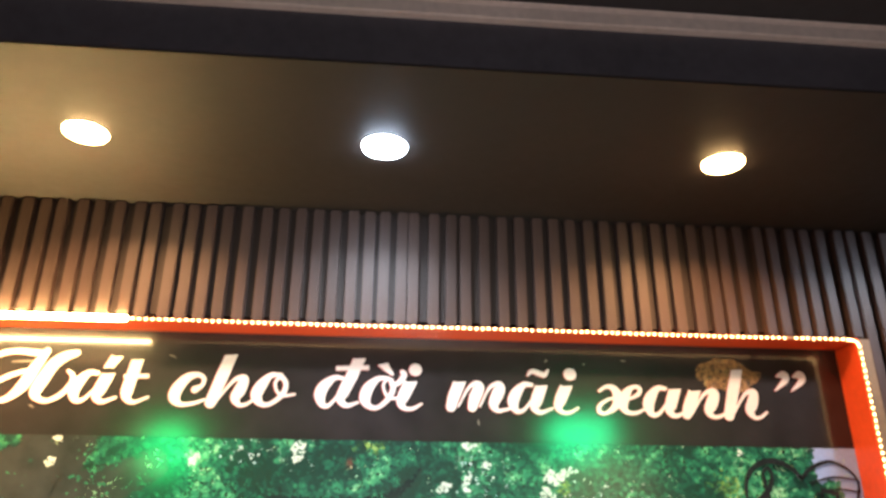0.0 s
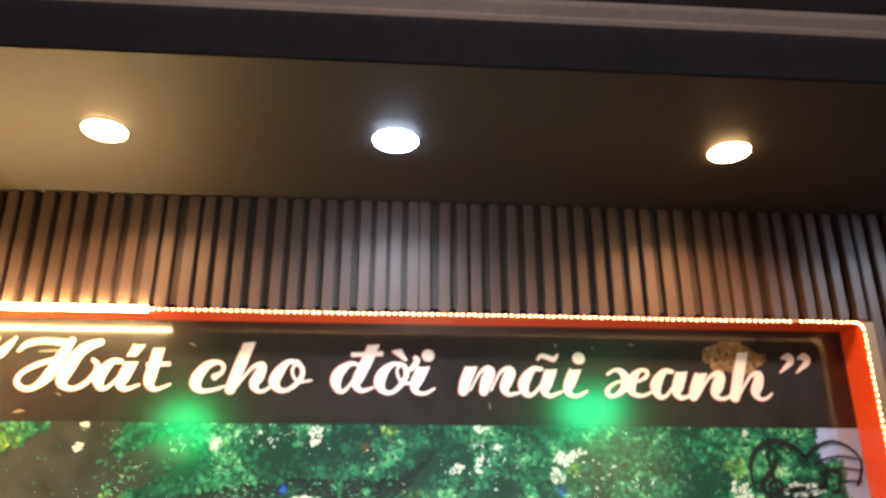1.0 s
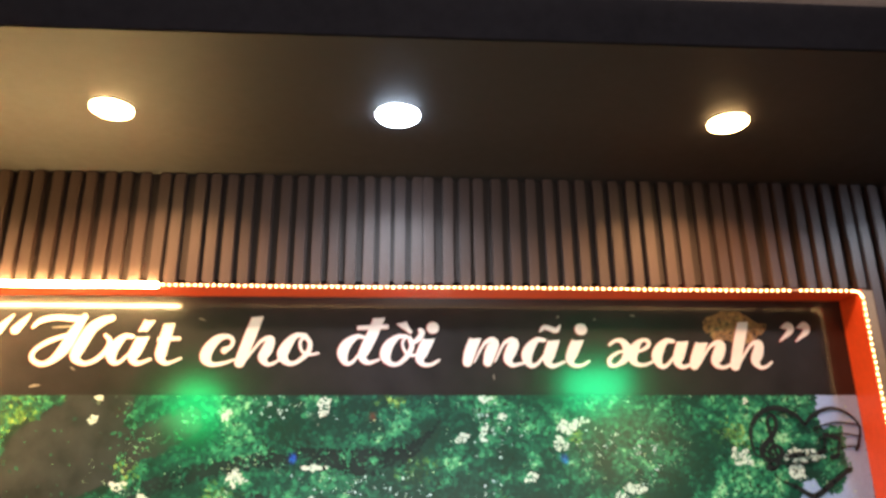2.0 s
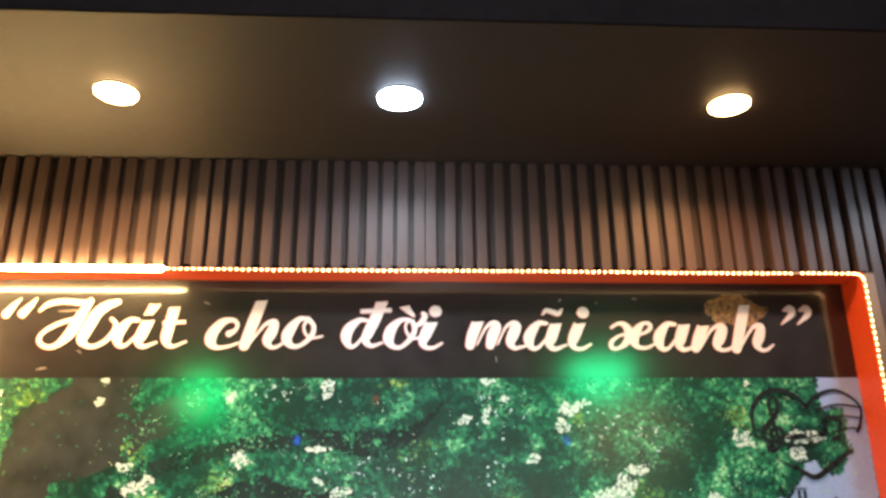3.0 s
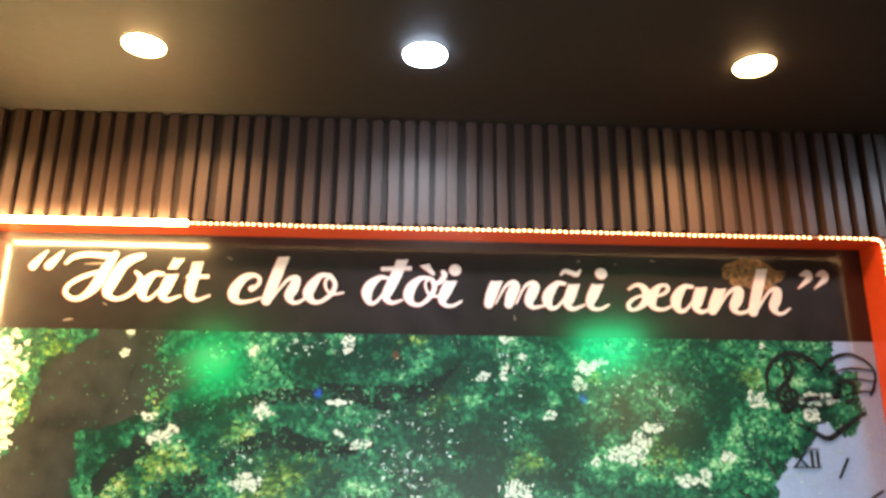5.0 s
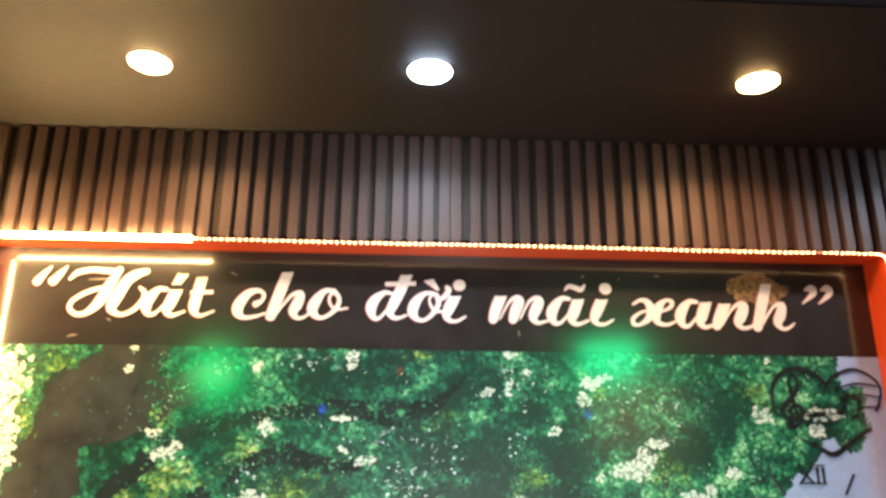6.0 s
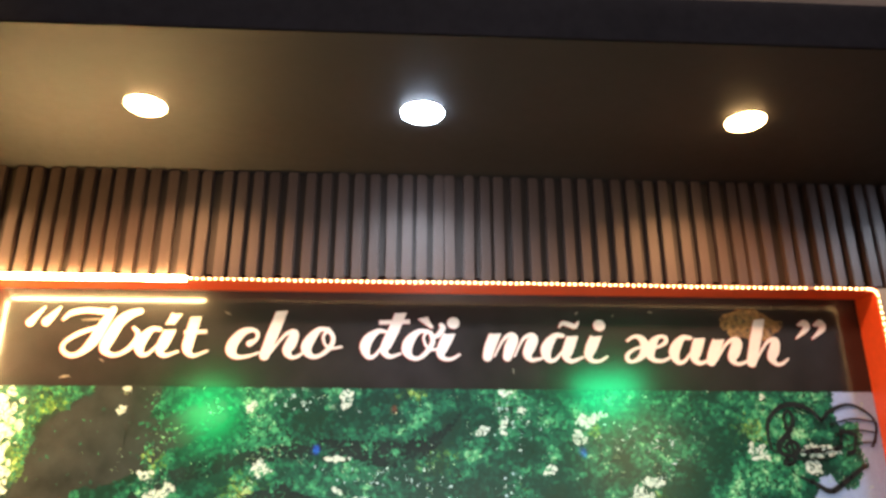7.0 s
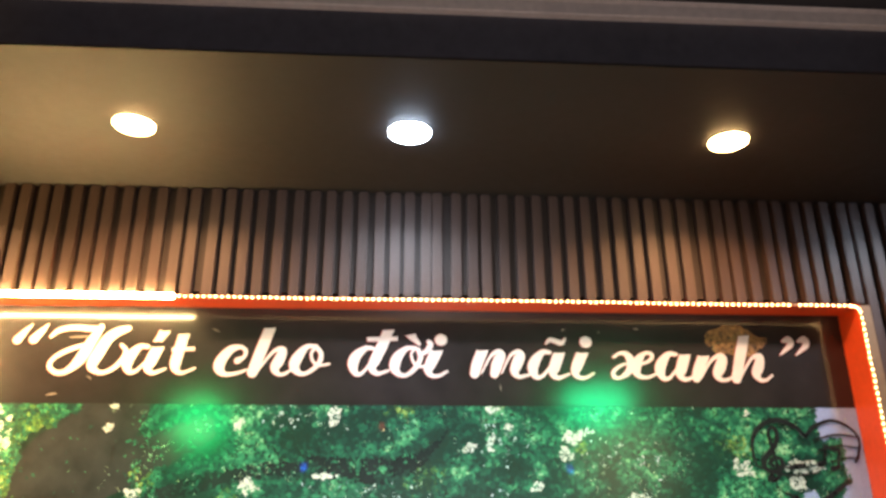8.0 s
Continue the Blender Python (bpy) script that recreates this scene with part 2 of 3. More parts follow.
def crumpled(x0, z0, w, h, base, nx, nz, seed):
    """A patch of film that never stuck flat: small sharp wrinkles that fade out at its rim."""
    bm = bmesh.new()
    grid = []
    for j in range(nz + 1):
        row = []
        for i in range(nx + 1):
            u, v = 2 * i / nx - 1, 2 * j / nz - 1
            x, z = x0 + w * i / nx, z0 + h * j / nz
            rim = u * u + v * v + 0.5 * noise.noise(Vector((x * 22, z * 22, seed)))
            fade = min(max((0.85 - rim) * 2.2, 0), 1)
            d = 0.0010 * noise.noise(Vector((x * 95, z * 120, 5))) + 0.0005 * noise.noise(Vector((x * 230, z * 230, 6)))
            row.append(bm.verts.new((x, base - fade * (0.0008 + d), z)))
        grid.append(row)
    for j in range(nz):
        for i in range(nx):
            if grid[j][i].co.y < base - 0.0001:
                bm.faces.new((grid[j][i], grid[j][i + 1], grid[j + 1][i + 1], grid[j + 1][i]))
    bmesh.ops.delete(bm, geom=[v for v in bm.verts if not v.link_faces], context="VERTS")
    return bm


# amber base colour stands in for the warm lamp's reflection in the wrinkles
LIT_FILM = material("lamp_lit_film", (0.19, 0.105, 0.036), 0.4, vary=0.95, scale=45, grain=90, bump=0.7, coat=1.0, coat_rough=0.12)
part("crumpled_film", crumpled(0.808, 2.112, 0.205, 0.108, -0.0003, 130, 62, 3), LIT_FILM, banner, "crumpled patch of glossy film, lamp reflection painted amber", True)

# worn scuffs, with lit specks and wrinkle sheen painted pale: (x, z, width) at both ends
SCUFF_SHEEN = material("worn_ink_and_sheen", (0.20, 0.17, 0.15), 0.5, vary=0.5, scale=60, grain=200, bump=0.3, coat=0.5, coat_rough=0.2)
for k, (x0, z0, x1, z1, wide) in enumerate(((-1.076, 1.991, -1.050, 1.995, 0.007), (0.194, 2.028, 0.197, 2.012, 0.004), (0.385, 2.190, 0.392, 2.196, 0.006), (0.604, 2.200, 0.618, 2.198, 0.006),
                                           (-0.975, 2.044, -0.962, 2.036, 0.004), (-1.040, 2.155, -0.965, 2.158, 0.006), (0.495, 2.185, 0.499, 2.188, 0.005), (-0.640, 2.184, -0.622, 2.176, 0.004))):
    bm = bmesh.new()
    ribbon(bm, spline([(x0, z0, wide * 0.4), ((x0 + x1) / 2, (z0 + z1) / 2 + 0.001, wide), (x1, z1, wide * 0.5)], 5), -0.0012 - 0.00002 * k)
    part("scuff_and_sheen", bm, SCUFF_SHEEN, banner, "pale mark in the ink: wear and painted wrinkle sheen")
part("board", box(LEFT, RIGHT, 0.004, 0.026, LOW, TOP), SHADE_BACKING, banner, "backing board")

# ---- the photo: trunk, limbs, leaves and sky, as flat print ----


BARK = material("photo_print_bark", (0.034, 0.038, 0.037), 0.42, vary=0.5, scale=5, grain=16, bump=0.15, coat=0.8, coat_rough=0.13, shine=0.12)
LIMB = material("photo_print_limb", (0.016, 0.024, 0.024), 0.42, vary=0.5, scale=5, grain=16, bump=0.15, coat=0.8, coat_rough=0.13, shine=0.12)


# the trunk, the limb that forks from it, and three boughs: (x, z, width)
BOUGHS = (
    [(-1.11, 1.30, 0.25), (-1.09, 1.54, 0.22), (-1.07, 1.69, 0.16), (-1.03, 1.80, 0.18), (-0.93, 1.88, 0.19), (-0.89, 1.962, 0.20)],
    [(-0.95, 1.75, 0.12), (-0.86, 1.80, 0.13), (-0.76, 1.84, 0.11), (-0.64, 1.90, 0.08)],
    [(-0.92, 1.56, 0.045), (-0.85, 1.63, 0.055), (-0.743, 1.716, 0.055), (-0.611, 1.763, 0.05), (-0.45, 1.79, 0.045), (-0.30, 1.80, 0.06), (-0.147, 1.787, 0.075), (-0.05, 1.815, 0.045), (0.01, 1.86, 0.02), (0.04, 1.90, 0.008)],
    [(-0.60, 1.60, 0.03), (-0.54, 1.655, 0.05), (-0.451, 1.678, 0.065), (-0.36, 1.655, 0.05), (-0.27, 1.65, 0.03), (-0.20, 1.66, 0.012)],
    [(-0.80, 1.42, 0.06), (-0.72, 1.53, 0.075), (-0.66, 1.58, 0.04)],
)


def limbs():
    for i, run in enumerate(BOUGHS):
        bm = bmesh.new()
        ribbon(bm, spline(run), -0.0003 - 0.00006 * i)
        for v in bm.verts:
            v.co.z = min(v.co.z, SPLIT - 0.001)
            v.co.x = max(v.co.x, LEFT + 0.001)
        part("printed_limb", bm, BARK if i < 2 else LIMB, banner, "dark grey trunk or limb in the photo")


limbs()

# patches of the photo: where (x, z) and how far they reach to the sides and up
PALE = [(-1.225, 1.868, 0.062, 0.093), (-1.200, 1.71, 0.038, 0.102), (-0.895, 1.902, 0.012, 0.010), (-0.88, 1.962, 0.015, 0.007), (-0.811, 1.733, 0.02, 0.012),
        (-0.768, 1.676, 0.040, 0.018), (-0.744, 1.697, 0.015, 0.014), (-0.499, 1.753, 0.025, 0.020), (-0.276, 1.936, 0.018, 0.030), (-0.539, 1.912, 0.012, 0.014),
        (-0.236, 1.663, 0.036, 0.012), (-0.299, 1.692, 0.013, 0.008), (-0.532, 1.562, 0.043, 0.024), (0.105, 1.853, 0.02, 0.014), (0.162, 1.87, 0.013, 0.024),
        (0.171, 1.96, 0.017, 0.010), (0.211, 1.91, 0.012, 0.008), (0.292, 1.749, 0.015, 0.015), (0.193, 1.552, 0.043, 0.024)]
PALE += [(0.395, 1.880, 0.030, 0.016), (0.435, 1.893, 0.026, 0.012), (0.378, 1.834, 0.018, 0.020), (0.505, 1.645, 0.055, 0.026), (0.540, 1.680, 0.036, 0.024), (0.575, 1.714, 0.036, 0.014), (0.417, 1.627, 0.013, 0.014),
         (0.669, 1.577, 0.034, 0.018), (0.718, 1.59, 0.013, 0.031), (0.888, 1.795, 0.028, 0.022), (0.783, 1.639, 0.02, 0.015), (0.914, 1.952, 0.008, 0.007),
         (1.060, 1.800, 0.060, 0.018), (1.04, 1.758, 0.023, 0.024), (-0.30, 1.775, 0.03, 0.008)]
SPECKLED = [(-0.158, 1.62, 0.045, 0.040), (-0.171, 1.554, 0.035, 0.034), (-0.087, 1.547, 0.041, 0.031), (-0.10, 1.61, 0.05, 0.05), (-0.02, 1.67, 0.05, 0.04),
            (0.17, 1.70, 0.03, 0.05), (0.20, 1.88, 0.06, 0.06), (0.50, 1.83, 0.07, 0.05), (0.62, 1.80, 0.06, 0.06), (-0.42, 1.93, 0.10, 0.03), (-0.20, 1.73, 0.12, 0.03), (-0.55, 1.60, 0.06, 0.05)]
LIME = [(0.857, 1.858, 0.043, 0.025), (-1.087, 1.905, 0.059, 0.044), (-0.863, 1.544, 0.036, 0.041), (-1.136, 1.735, 0.03, 0.058), (-0.415, 1.595, 0.074, 0.051),
        (-0.487, 1.551, 0.074, 0.042), (-0.029, 1.772, 0.04, 0.037), (0.237, 1.629, 0.046, 0.037), (0.178, 1.59, 0.023, 0.017), (0.421, 1.847, 0.017, 0.017),
        (0.60, 1.651, 0.05, 0.041), (-0.791, 1.768, 0.024, 0.028), (-0.558, 1.689, 0.05, 0.031), (-1.183, 1.792, 0.035, 0.034), (-0.76, 1.605, 0.083, 0.051), (-0.088, 1.953, 0.041, 0.015)]
DARK = [(-0.368, 1.835, 0.099, 0.030), (0.009, 1.859, 0.056, 0.061), (-0.372, 1.884, 0.10, 0.030), (0.321, 1.574, 0.083, 0.027), (0.693, 1.706, 0.05, 0.048), (0.721, 1.936, 0.053, 0.031),
        (-0.308, 1.567, 0.033, 0.051), (-0.168, 1.935, 0.083, 0.030), (0.22, 1.80, 0.05, 0.04), (-0.90, 1.70, 0.05, 0.04), (-0.63, 1.85, 0.10, 0.04), (0.30, 1.68, 0.07, 0.04), (0.76, 1.77, 0.06, 0.05), (0.08, 1.68, 0.13, 0.09), (0.09, 1.54, 0.08, 0.06), (0.31, 1.63, 0.06, 0.05)]
ALONG = np.array([tuple(p) for run in BOUGHS for p in spline(run, 8)])


def on_bough(x, z):
    """Above nought on the bark, by how far in."""
    return float(np.max(ALONG[:, 2] * 0.5 - np.hypot(ALONG[:, 0] - x, ALONG[:, 1] - z)))


def reach(patches, x, z):
    return sum(math.exp(-((x - a) / p) ** 2 - ((z - b) / q) ** 2) for a, b, p, q in patches)


def open_sky(x, z):
    """Above nought where the sky shows past the edge of the crown."""
    rim = 0.90 + 0.03 * (z - 1.48) / 0.12 if z < 1.60 else 0.93 + 0.10 * (z - 1.60) / 0.10
    low = min(x - rim, 1.755 - z)
    high = min(x - 1.13, z - 1.885)
    side = x - 1.195
    hanging = 0.16 * reach(((1.135, 1.74, 0.032, 0.045), (1.00, 1.70, 0.03, 0.04)), x, z)
    return max(low, high, side) - hanging + 0.030 * noise.noise(Vector((x * 17, z * 17, 2))) + 0.018 * noise.noise(Vector((x * 50, z * 50, 6)))


def foliage():
    """Thousands of small blots of ink: sky, then leaves from shade to sun in drifts, then glints between them."""
    rnd = random.Random(7)
    verts, faces, inks = [], [], []

    def blot(x, z, size, y, ink, corners=(3, 4, 4, 5)):
        if not (LEFT + 0.002 < x < RIGHT - 0.002 and LOW + size < z < SPLIT - 0.003):
            return
        n, turn, long = rnd.choice(corners), rnd.uniform(0, 6.3), rnd.uniform(0.3, 0.85)
        base = len(verts)
        for k in range(n):
            a = 2 * math.pi * k / n
            r = size * rnd.uniform(0.5, 1.3)
            u, v = r * math.cos(a), r * long * math.sin(a)
            verts.append((min(max(x + u * math.cos(turn) - v * math.sin(turn), LEFT + 0.0005), RIGHT - 0.0005), y, min(z + u * math.sin(turn) + v * math.cos(turn), SPLIT - 0.001)))
        faces.append(tuple(range(base, base + n)))
        inks.append(ink)

    def tone(base, spread):
        f = 1 + rnd.uniform(-spread, spread)
        return (base[0] * f * rnd.uniform(1 - spread / 3, 1 + spread / 3), base[1] * f, base[2] * f * rnd.uniform(1 - spread / 2, 1 + spread / 2), 1)

    def level(k):
        return -0.0008 - 0.00012 * k - rnd.uniform(0, 0.0001)

    greens = ((0.004, 0.030, 0.021), (0.006, 0.057, 0.037), (0.010, 0.105, 0.060), (0.024, 0.185, 0.092), (0.075, 0.34, 0.16), (0.27, 0.56, 0.31))
    limes = ((0.008, 0.036, 0.018), (0.020, 0.070, 0.024), (0.05, 0.13, 0.035), (0.12, 0.24, 0.05), (0.26, 0.40, 0.10), (0.45, 0.55, 0.25))

    # the sky behind the crown
    for i in range(50):
        for j in range(80):
            x, z = 0.86 + 0.008 * i + rnd.uniform(-0.003, 0.003), 1.38 + 0.0075 * j + rnd.uniform(-0.003, 0.003)
            if open_sky(x, z) > 0:
                blot(x, z, 0.0150, level(0.6), tone((0.28, 0.37, 0.60), 0.02), (6,))
    # leaves, in drifts of light and shade
    for _ in range(120000):
        x, z = rnd.uniform(LEFT, RIGHT), rnd.uniform(1.40, SPLIT)
        bare = reach(DARK, x, z)
        bark = on_bough(x, z) + 0.014 * noise.noise(Vector((x * 40, z * 40, 8))) + (0.035 * noise.noise(Vector((x * 17, z * 17, 5))) if x < -0.72 else 0)
        if rnd.random() < 0.9 * bare - 0.25 or open_sky(x, z) > -0.004 or bark > 0 and rnd.random() < (0.995 if x < -0.82 else 0.95 if bark > 0.006 and noise.noise(Vector((x * 16, z * 16, 40))) > -0.22 else 0.6):
            continue
        warp = 0.03 * noise.noise(Vector((x * 12, z * 12, 31)))
        drift = noise.noise(Vector((x * 7 + warp * 20, z * 9, 12)))
        spray = noise.noise(Vector((x * 24 + warp * 60, z * 30, 4)))
        twig = noise.noise(Vector((x * 75, z * 85, 9)))
        lime = reach(LIME, x, z)
        speck = noise.noise(Vector((x * 150, z * 160, 19)))
        s = 1.6 + 3.4 * drift + 2.7 * spray + 2.8 * twig + 0.7 * speck + (0.7 if x > 0.85 and z > 1.68 else 0.0) + 1.1 * min(lime, 1.2) - 1.8 * bare + rnd.uniform(-0.2, 0.2)
        s = min(max(s, 0.0), 4.99)
        k, f = int(s), s % 1
        scale = greens
        if rnd.random() < 0.8 * lime:
            scale = limes
        ink = [p + (q - p) * f for p, q in zip(scale[k], scale[k + 1])]
        blot(x, z, (0.0022 + 0.0066 * rnd.random() ** 2) * (1.3 - 0.1 * s), level(1.4 + 0.5 * rnd.random() + 0.2 * s), tone(ink, 0.08))
    # gaps in the crown where the sky shows, ragged at the rim
    for a, b, p, q in PALE:
        for _ in range(int(12 + 300000 * p * q)):
            x, z = a + 1.25 * p * rnd.uniform(-1, 1), b + 1.25 * q * rnd.uniform(-1, 1)
            far = ((x - a) / p) ** 2 + ((z - b) / q) ** 2
            if far < 0.45 or far < 0.9 + 1.5 * noise.noise(Vector((x * 48, z * 48, 11))) + 0.6 * noise.noise(Vector((x * 120, z * 120, 2))):
                blot(x, z, rnd.uniform(0.0022, 0.0072), level(5), tone((0.54, 0.63, 0.58), 0.10))
    for a, b, p, q in SPECKLED:
        for _ in range(int(42000 * p * q)):
            x, z = rnd.gauss(a, p * 0.6), rnd.gauss(b, q * 0.6)
            if noise.noise(Vector((x * 60, z * 60, 17))) > 0.10:
                blot(x, z, 0.0012 + 0.0050 * rnd.random() ** 2, level(5), tone((0.46, 0.60, 0.62), 0.25), (3, 4, 5))
    # stray glints
    for _ in range(7000):
        x, z = rnd.uniform(-0.9, RIGHT), rnd.uniform(1.40, SPLIT)
        if reach(DARK, x, z) < 0.45 and noise.noise(Vector((x * 16, z * 16, 15))) + 0.6 * noise.noise(Vector((x * 60, z * 60, 5))) > 0.26:
            blot(x, z, rnd.uniform(0.0012, 0.0036), level(5), tone((0.34, 0.52, 0.36), 0.4), (3, 4, 5))
    data = bpy.data.meshes.new("printed_leaves")
    data.from_pydata(verts, [], faces)
    layer = data.attributes.new("ink", "FLOAT_COLOR", "FACE")
    layer.data.foreach_set("color", [c for ink in inks for c in ink])
    data.materials.append(LEAVES)
    return data


leaves = new("printed_leaves", foliage())
leaves.parent = banner
tagged(leaves, "green leaves and pale sky in the photo", kind="stuff")

# ---- the script on the header: strokes with thick stems and thin joins ----
# strokes of (along, up, width) in centimetres from the foot of the letter; a negative width ends in a straight cut
GLYPHS = {}
GLYPHS["“"] = [[(4.1, 14.0, 0.47), (2.5, 12.1, 1.57), (0.7, 9.5, 2.51)], [(8.5, 14.1, 0.48), (7.1, 12.2, 1.74), (5.1, 9.7, 2.67)]]
GLYPHS["H"] = [[(-1.0, 10.5, 0.79), (1.0, 12.4, 1.58), (5.0, 13.3, 1.59), (9.5, 13.0, 1.75), (12.3, 13.0, 1.43)],
    [(12.6, 13.5, 1.91), (10.3, 8.9, 3.01), (8.2, 4.2, 3.14), (5.3, 1.0, 1.87), (2.5, 0.2, 1.4), (0.2, 1.7, 1.4), (0.5, 3.9, 1.25), (3.3, 6.1, 1.41), (7.0, 7.7, 1.26), (11.2, 8.8, 0.95)],
    [(20.3, 13.2, 1.76), (17.6, 12.2, 2.71), (15.0, 10.1, 3.18), (13.1, 6.3, 3.47), (11.7, 2.7, 3.14), (12.7, 0.9, 1.72), (15.1, 0.4, 1.25), (18.1, 2.0, 1.42), (20.1, 4.8, 1.42), (20.3, 7.0, 1.27), (19.0, 8.3, 0.95)]]
GLYPHS["a"] = [[(7.4, 8.0, 1.17), (5.2, 8.0, 1.68), (3.1, 5.7, 3.01), (2.1, 3.2, 3.16), (3.0, 0.8, 1.66), (5.0, 1.1, 1.0), (7.6, 4.1, 0.67)],
    [(10.2, 7.9, -3.36), (8.6, 3.7, 3.34), (8.0, 1.8, 2.33), (9.6, 0.5, 1.33), (13.0, 1.7, 0.67)]]
GLYPHS["acute"] = [[(1.8, 12.6, -3.05), (0.1, 9.5, -2.24)]]
GLYPHS["t"] = [[(3.7, 11.9, -3.21), (2.8, 7.0, 3.19), (2.2, 3.3, 3.18), (2.6, 1.5, 2.06), (4.3, 0.6, 1.11), (7.8, 2.0, 0.64)],
    [(0.8, 7.3, -1.12), (7.2, 7.6, -1.12)]]
GLYPHS["c"] = [[(6.0, 4.3, 1.92), (7.7, 5.4, 1.12), (8.1, 7.2, 1.13), (6.5, 8.3, 1.29), (3.7, 7.4, 2.41), (1.4, 4.4, 3.2), (1.1, 2.0, 3.03), (2.8, 0.4, 1.43), (6.0, 0.7, 0.96), (8.8, 1.7, 0.64)]]
GLYPHS["h"] = [[(5.8, 14.0, -3.26), (3.8, 7.7, 3.39), (1.7, 1.0, 3.04)],
    [(3.0, 1.3, 0.64), (5.6, 5.1, 0.81), (7.7, 7.4, 1.13), (9.8, 7.5, 2.27), (9.1, 4.8, 3.22), (8.0, 2.4, 2.73), (9.1, 0.6, 1.28), (10.9, 0.7, 0.96), (12.9, 2.1, 0.64)]]
GLYPHS["o"] = [[(7.3, 8.8, 1.14), (4.7, 8.6, 1.63), (2.4, 5.8, 3.07), (1.4, 3.1, 3.06), (2.9, 1.0, 1.61), (5.3, 1.1, 1.13), (8.2, 3.6, 1.46), (8.9, 6.5, 1.3), (7.3, 8.8, 1.3)],
    [(7.3, 8.6, 0.98), (6.1, 6.7, 0.81), (6.7, 4.4, 0.81), (8.5, 3.3, 0.81), (11.4, 3.7, 0.65)]]
GLYPHS["đ"] = [[(7.5, 8.4, 0.98), (5.4, 8.5, 1.47), (2.7, 6.3, 2.94), (1.7, 3.7, 3.09), (2.6, 1.1, 1.62), (4.5, 1.3, 0.97), (7.3, 4.9, 0.65)],
    [(11.8, 14.0, -3.31), (10.1, 9.5, 3.29), (8.0, 4.9, 3.1), (7.2, 2.7, 2.28), (8.9, 1.1, 1.3), (12.0, 2.0, 0.65)],
    [(5.6, 11.1, -1.32), (14.5, 11.5, -1.32)]]
GLYPHS["ờ"] = [[(7.2, 8.8, 0.99), (4.7, 8.5, 1.48), (2.3, 6.1, 2.95), (1.4, 3.2, 3.1), (2.6, 1.1, 1.63), (4.9, 0.8, 1.14), (7.5, 3.0, 1.47), (8.9, 5.9, 1.48), (8.2, 8.3, 1.32)],
    [(7.5, 8.8, 0.82), (6.2, 6.9, 0.66), (7.1, 4.2, 0.82), (8.9, 3.3, 0.82), (11.5, 3.8, 0.66)],
    [(8.7, 6.8, 0.99), (10.5, 7.7, 1.48), (11.8, 9.7, 1.66), (11.3, 10.6, 1.33)],
    [(6.1, 12.5, -2.49), (8.5, 10.0, 0.99)]]
GLYPHS["i"] = [[(3.9, 8.0, -3.37), (2.2, 4.5, 3.35), (1.4, 2.3, 2.51), (2.3, 0.8, 1.33), (4.5, 0.7, 1.0), (6.9, 2.0, 0.67)],
    [(5.0, 11.3, 3.56), (5.2, 11.3, 3.56)]]
GLYPHS["m"] = [[(3.9, 8.3, -3.33), (2.3, 4.4, 3.31), (1.5, 1.5, 2.8)],
    [(3.5, 1.6, 0.49), (6.2, 6.5, 0.83), (8.3, 7.9, 1.67), (9.2, 6.9, 3.0), (8.1, 4.2, 3.32), (7.3, 1.5, 2.64)],
    [(9.4, 1.7, 0.5), (12.0, 6.7, 0.83), (14.2, 7.9, 1.67), (15.0, 6.9, 3.0), (14.1, 4.7, 3.33), (13.2, 2.3, 2.65), (14.3, 0.7, 1.32), (16.0, 0.9, 0.99), (18.0, 1.4, 0.66)]]
GLYPHS["tilde"] = [[(0.9, 10.6, 0.5), (2.1, 11.8, 1.35), (3.9, 11.4, 1.52), (5.6, 10.9, 1.52), (6.8, 12.3, 0.51)]]
GLYPHS["x"] = [[(1.2, 6.9, 0.84), (3.2, 8.1, 1.02), (5.2, 7.7, 1.86), (6.4, 5.3, 2.87), (5.3, 2.6, 2.02), (2.7, 0.8, 1.01), (0.9, 1.1, 1.34), (1.0, 2.8, 1.18), (3.6, 4.6, 0.84), (6.3, 5.0, 0.84)],
    [(6.6, 4.6, 0.84), (10.1, 5.1, 0.85), (12.5, 6.5, 1.19), (12.6, 8.0, 1.19), (10.6, 8.1, 1.19), (8.6, 6.0, 2.71), (7.6, 3.1, 2.87), (8.6, 1.3, 1.51), (11.1, 1.0, 1.01), (13.7, 2.1, 0.68)]]
GLYPHS["n"] = [[(4.6, 7.6, -3.42), (2.7, 3.7, 3.4), (1.6, 1.1, 2.88)],
    [(3.1, 1.1, 0.51), (6.5, 6.0, 0.85), (9.0, 7.6, 1.54), (10.2, 6.9, 2.91), (9.2, 4.3, 3.42), (8.1, 2.1, 2.72), (9.0, 0.6, 1.36), (11.0, 0.6, 1.02), (13.5, 1.9, 0.68)]]
GLYPHS["”"] = [[(2.4, 12.5, 0.7), (4.4, 12.9, 2.44), (4.7, 11.4, 1.91), (1.2, 8.3, 0.35)],
    [(7.3, 12.5, 0.7), (9.3, 13.0, 2.45), (9.6, 11.3, 1.92), (6.1, 8.3, 0.35)]]
SIZE, FOOT, FALL = 0.01, 2.0462, -0.0043


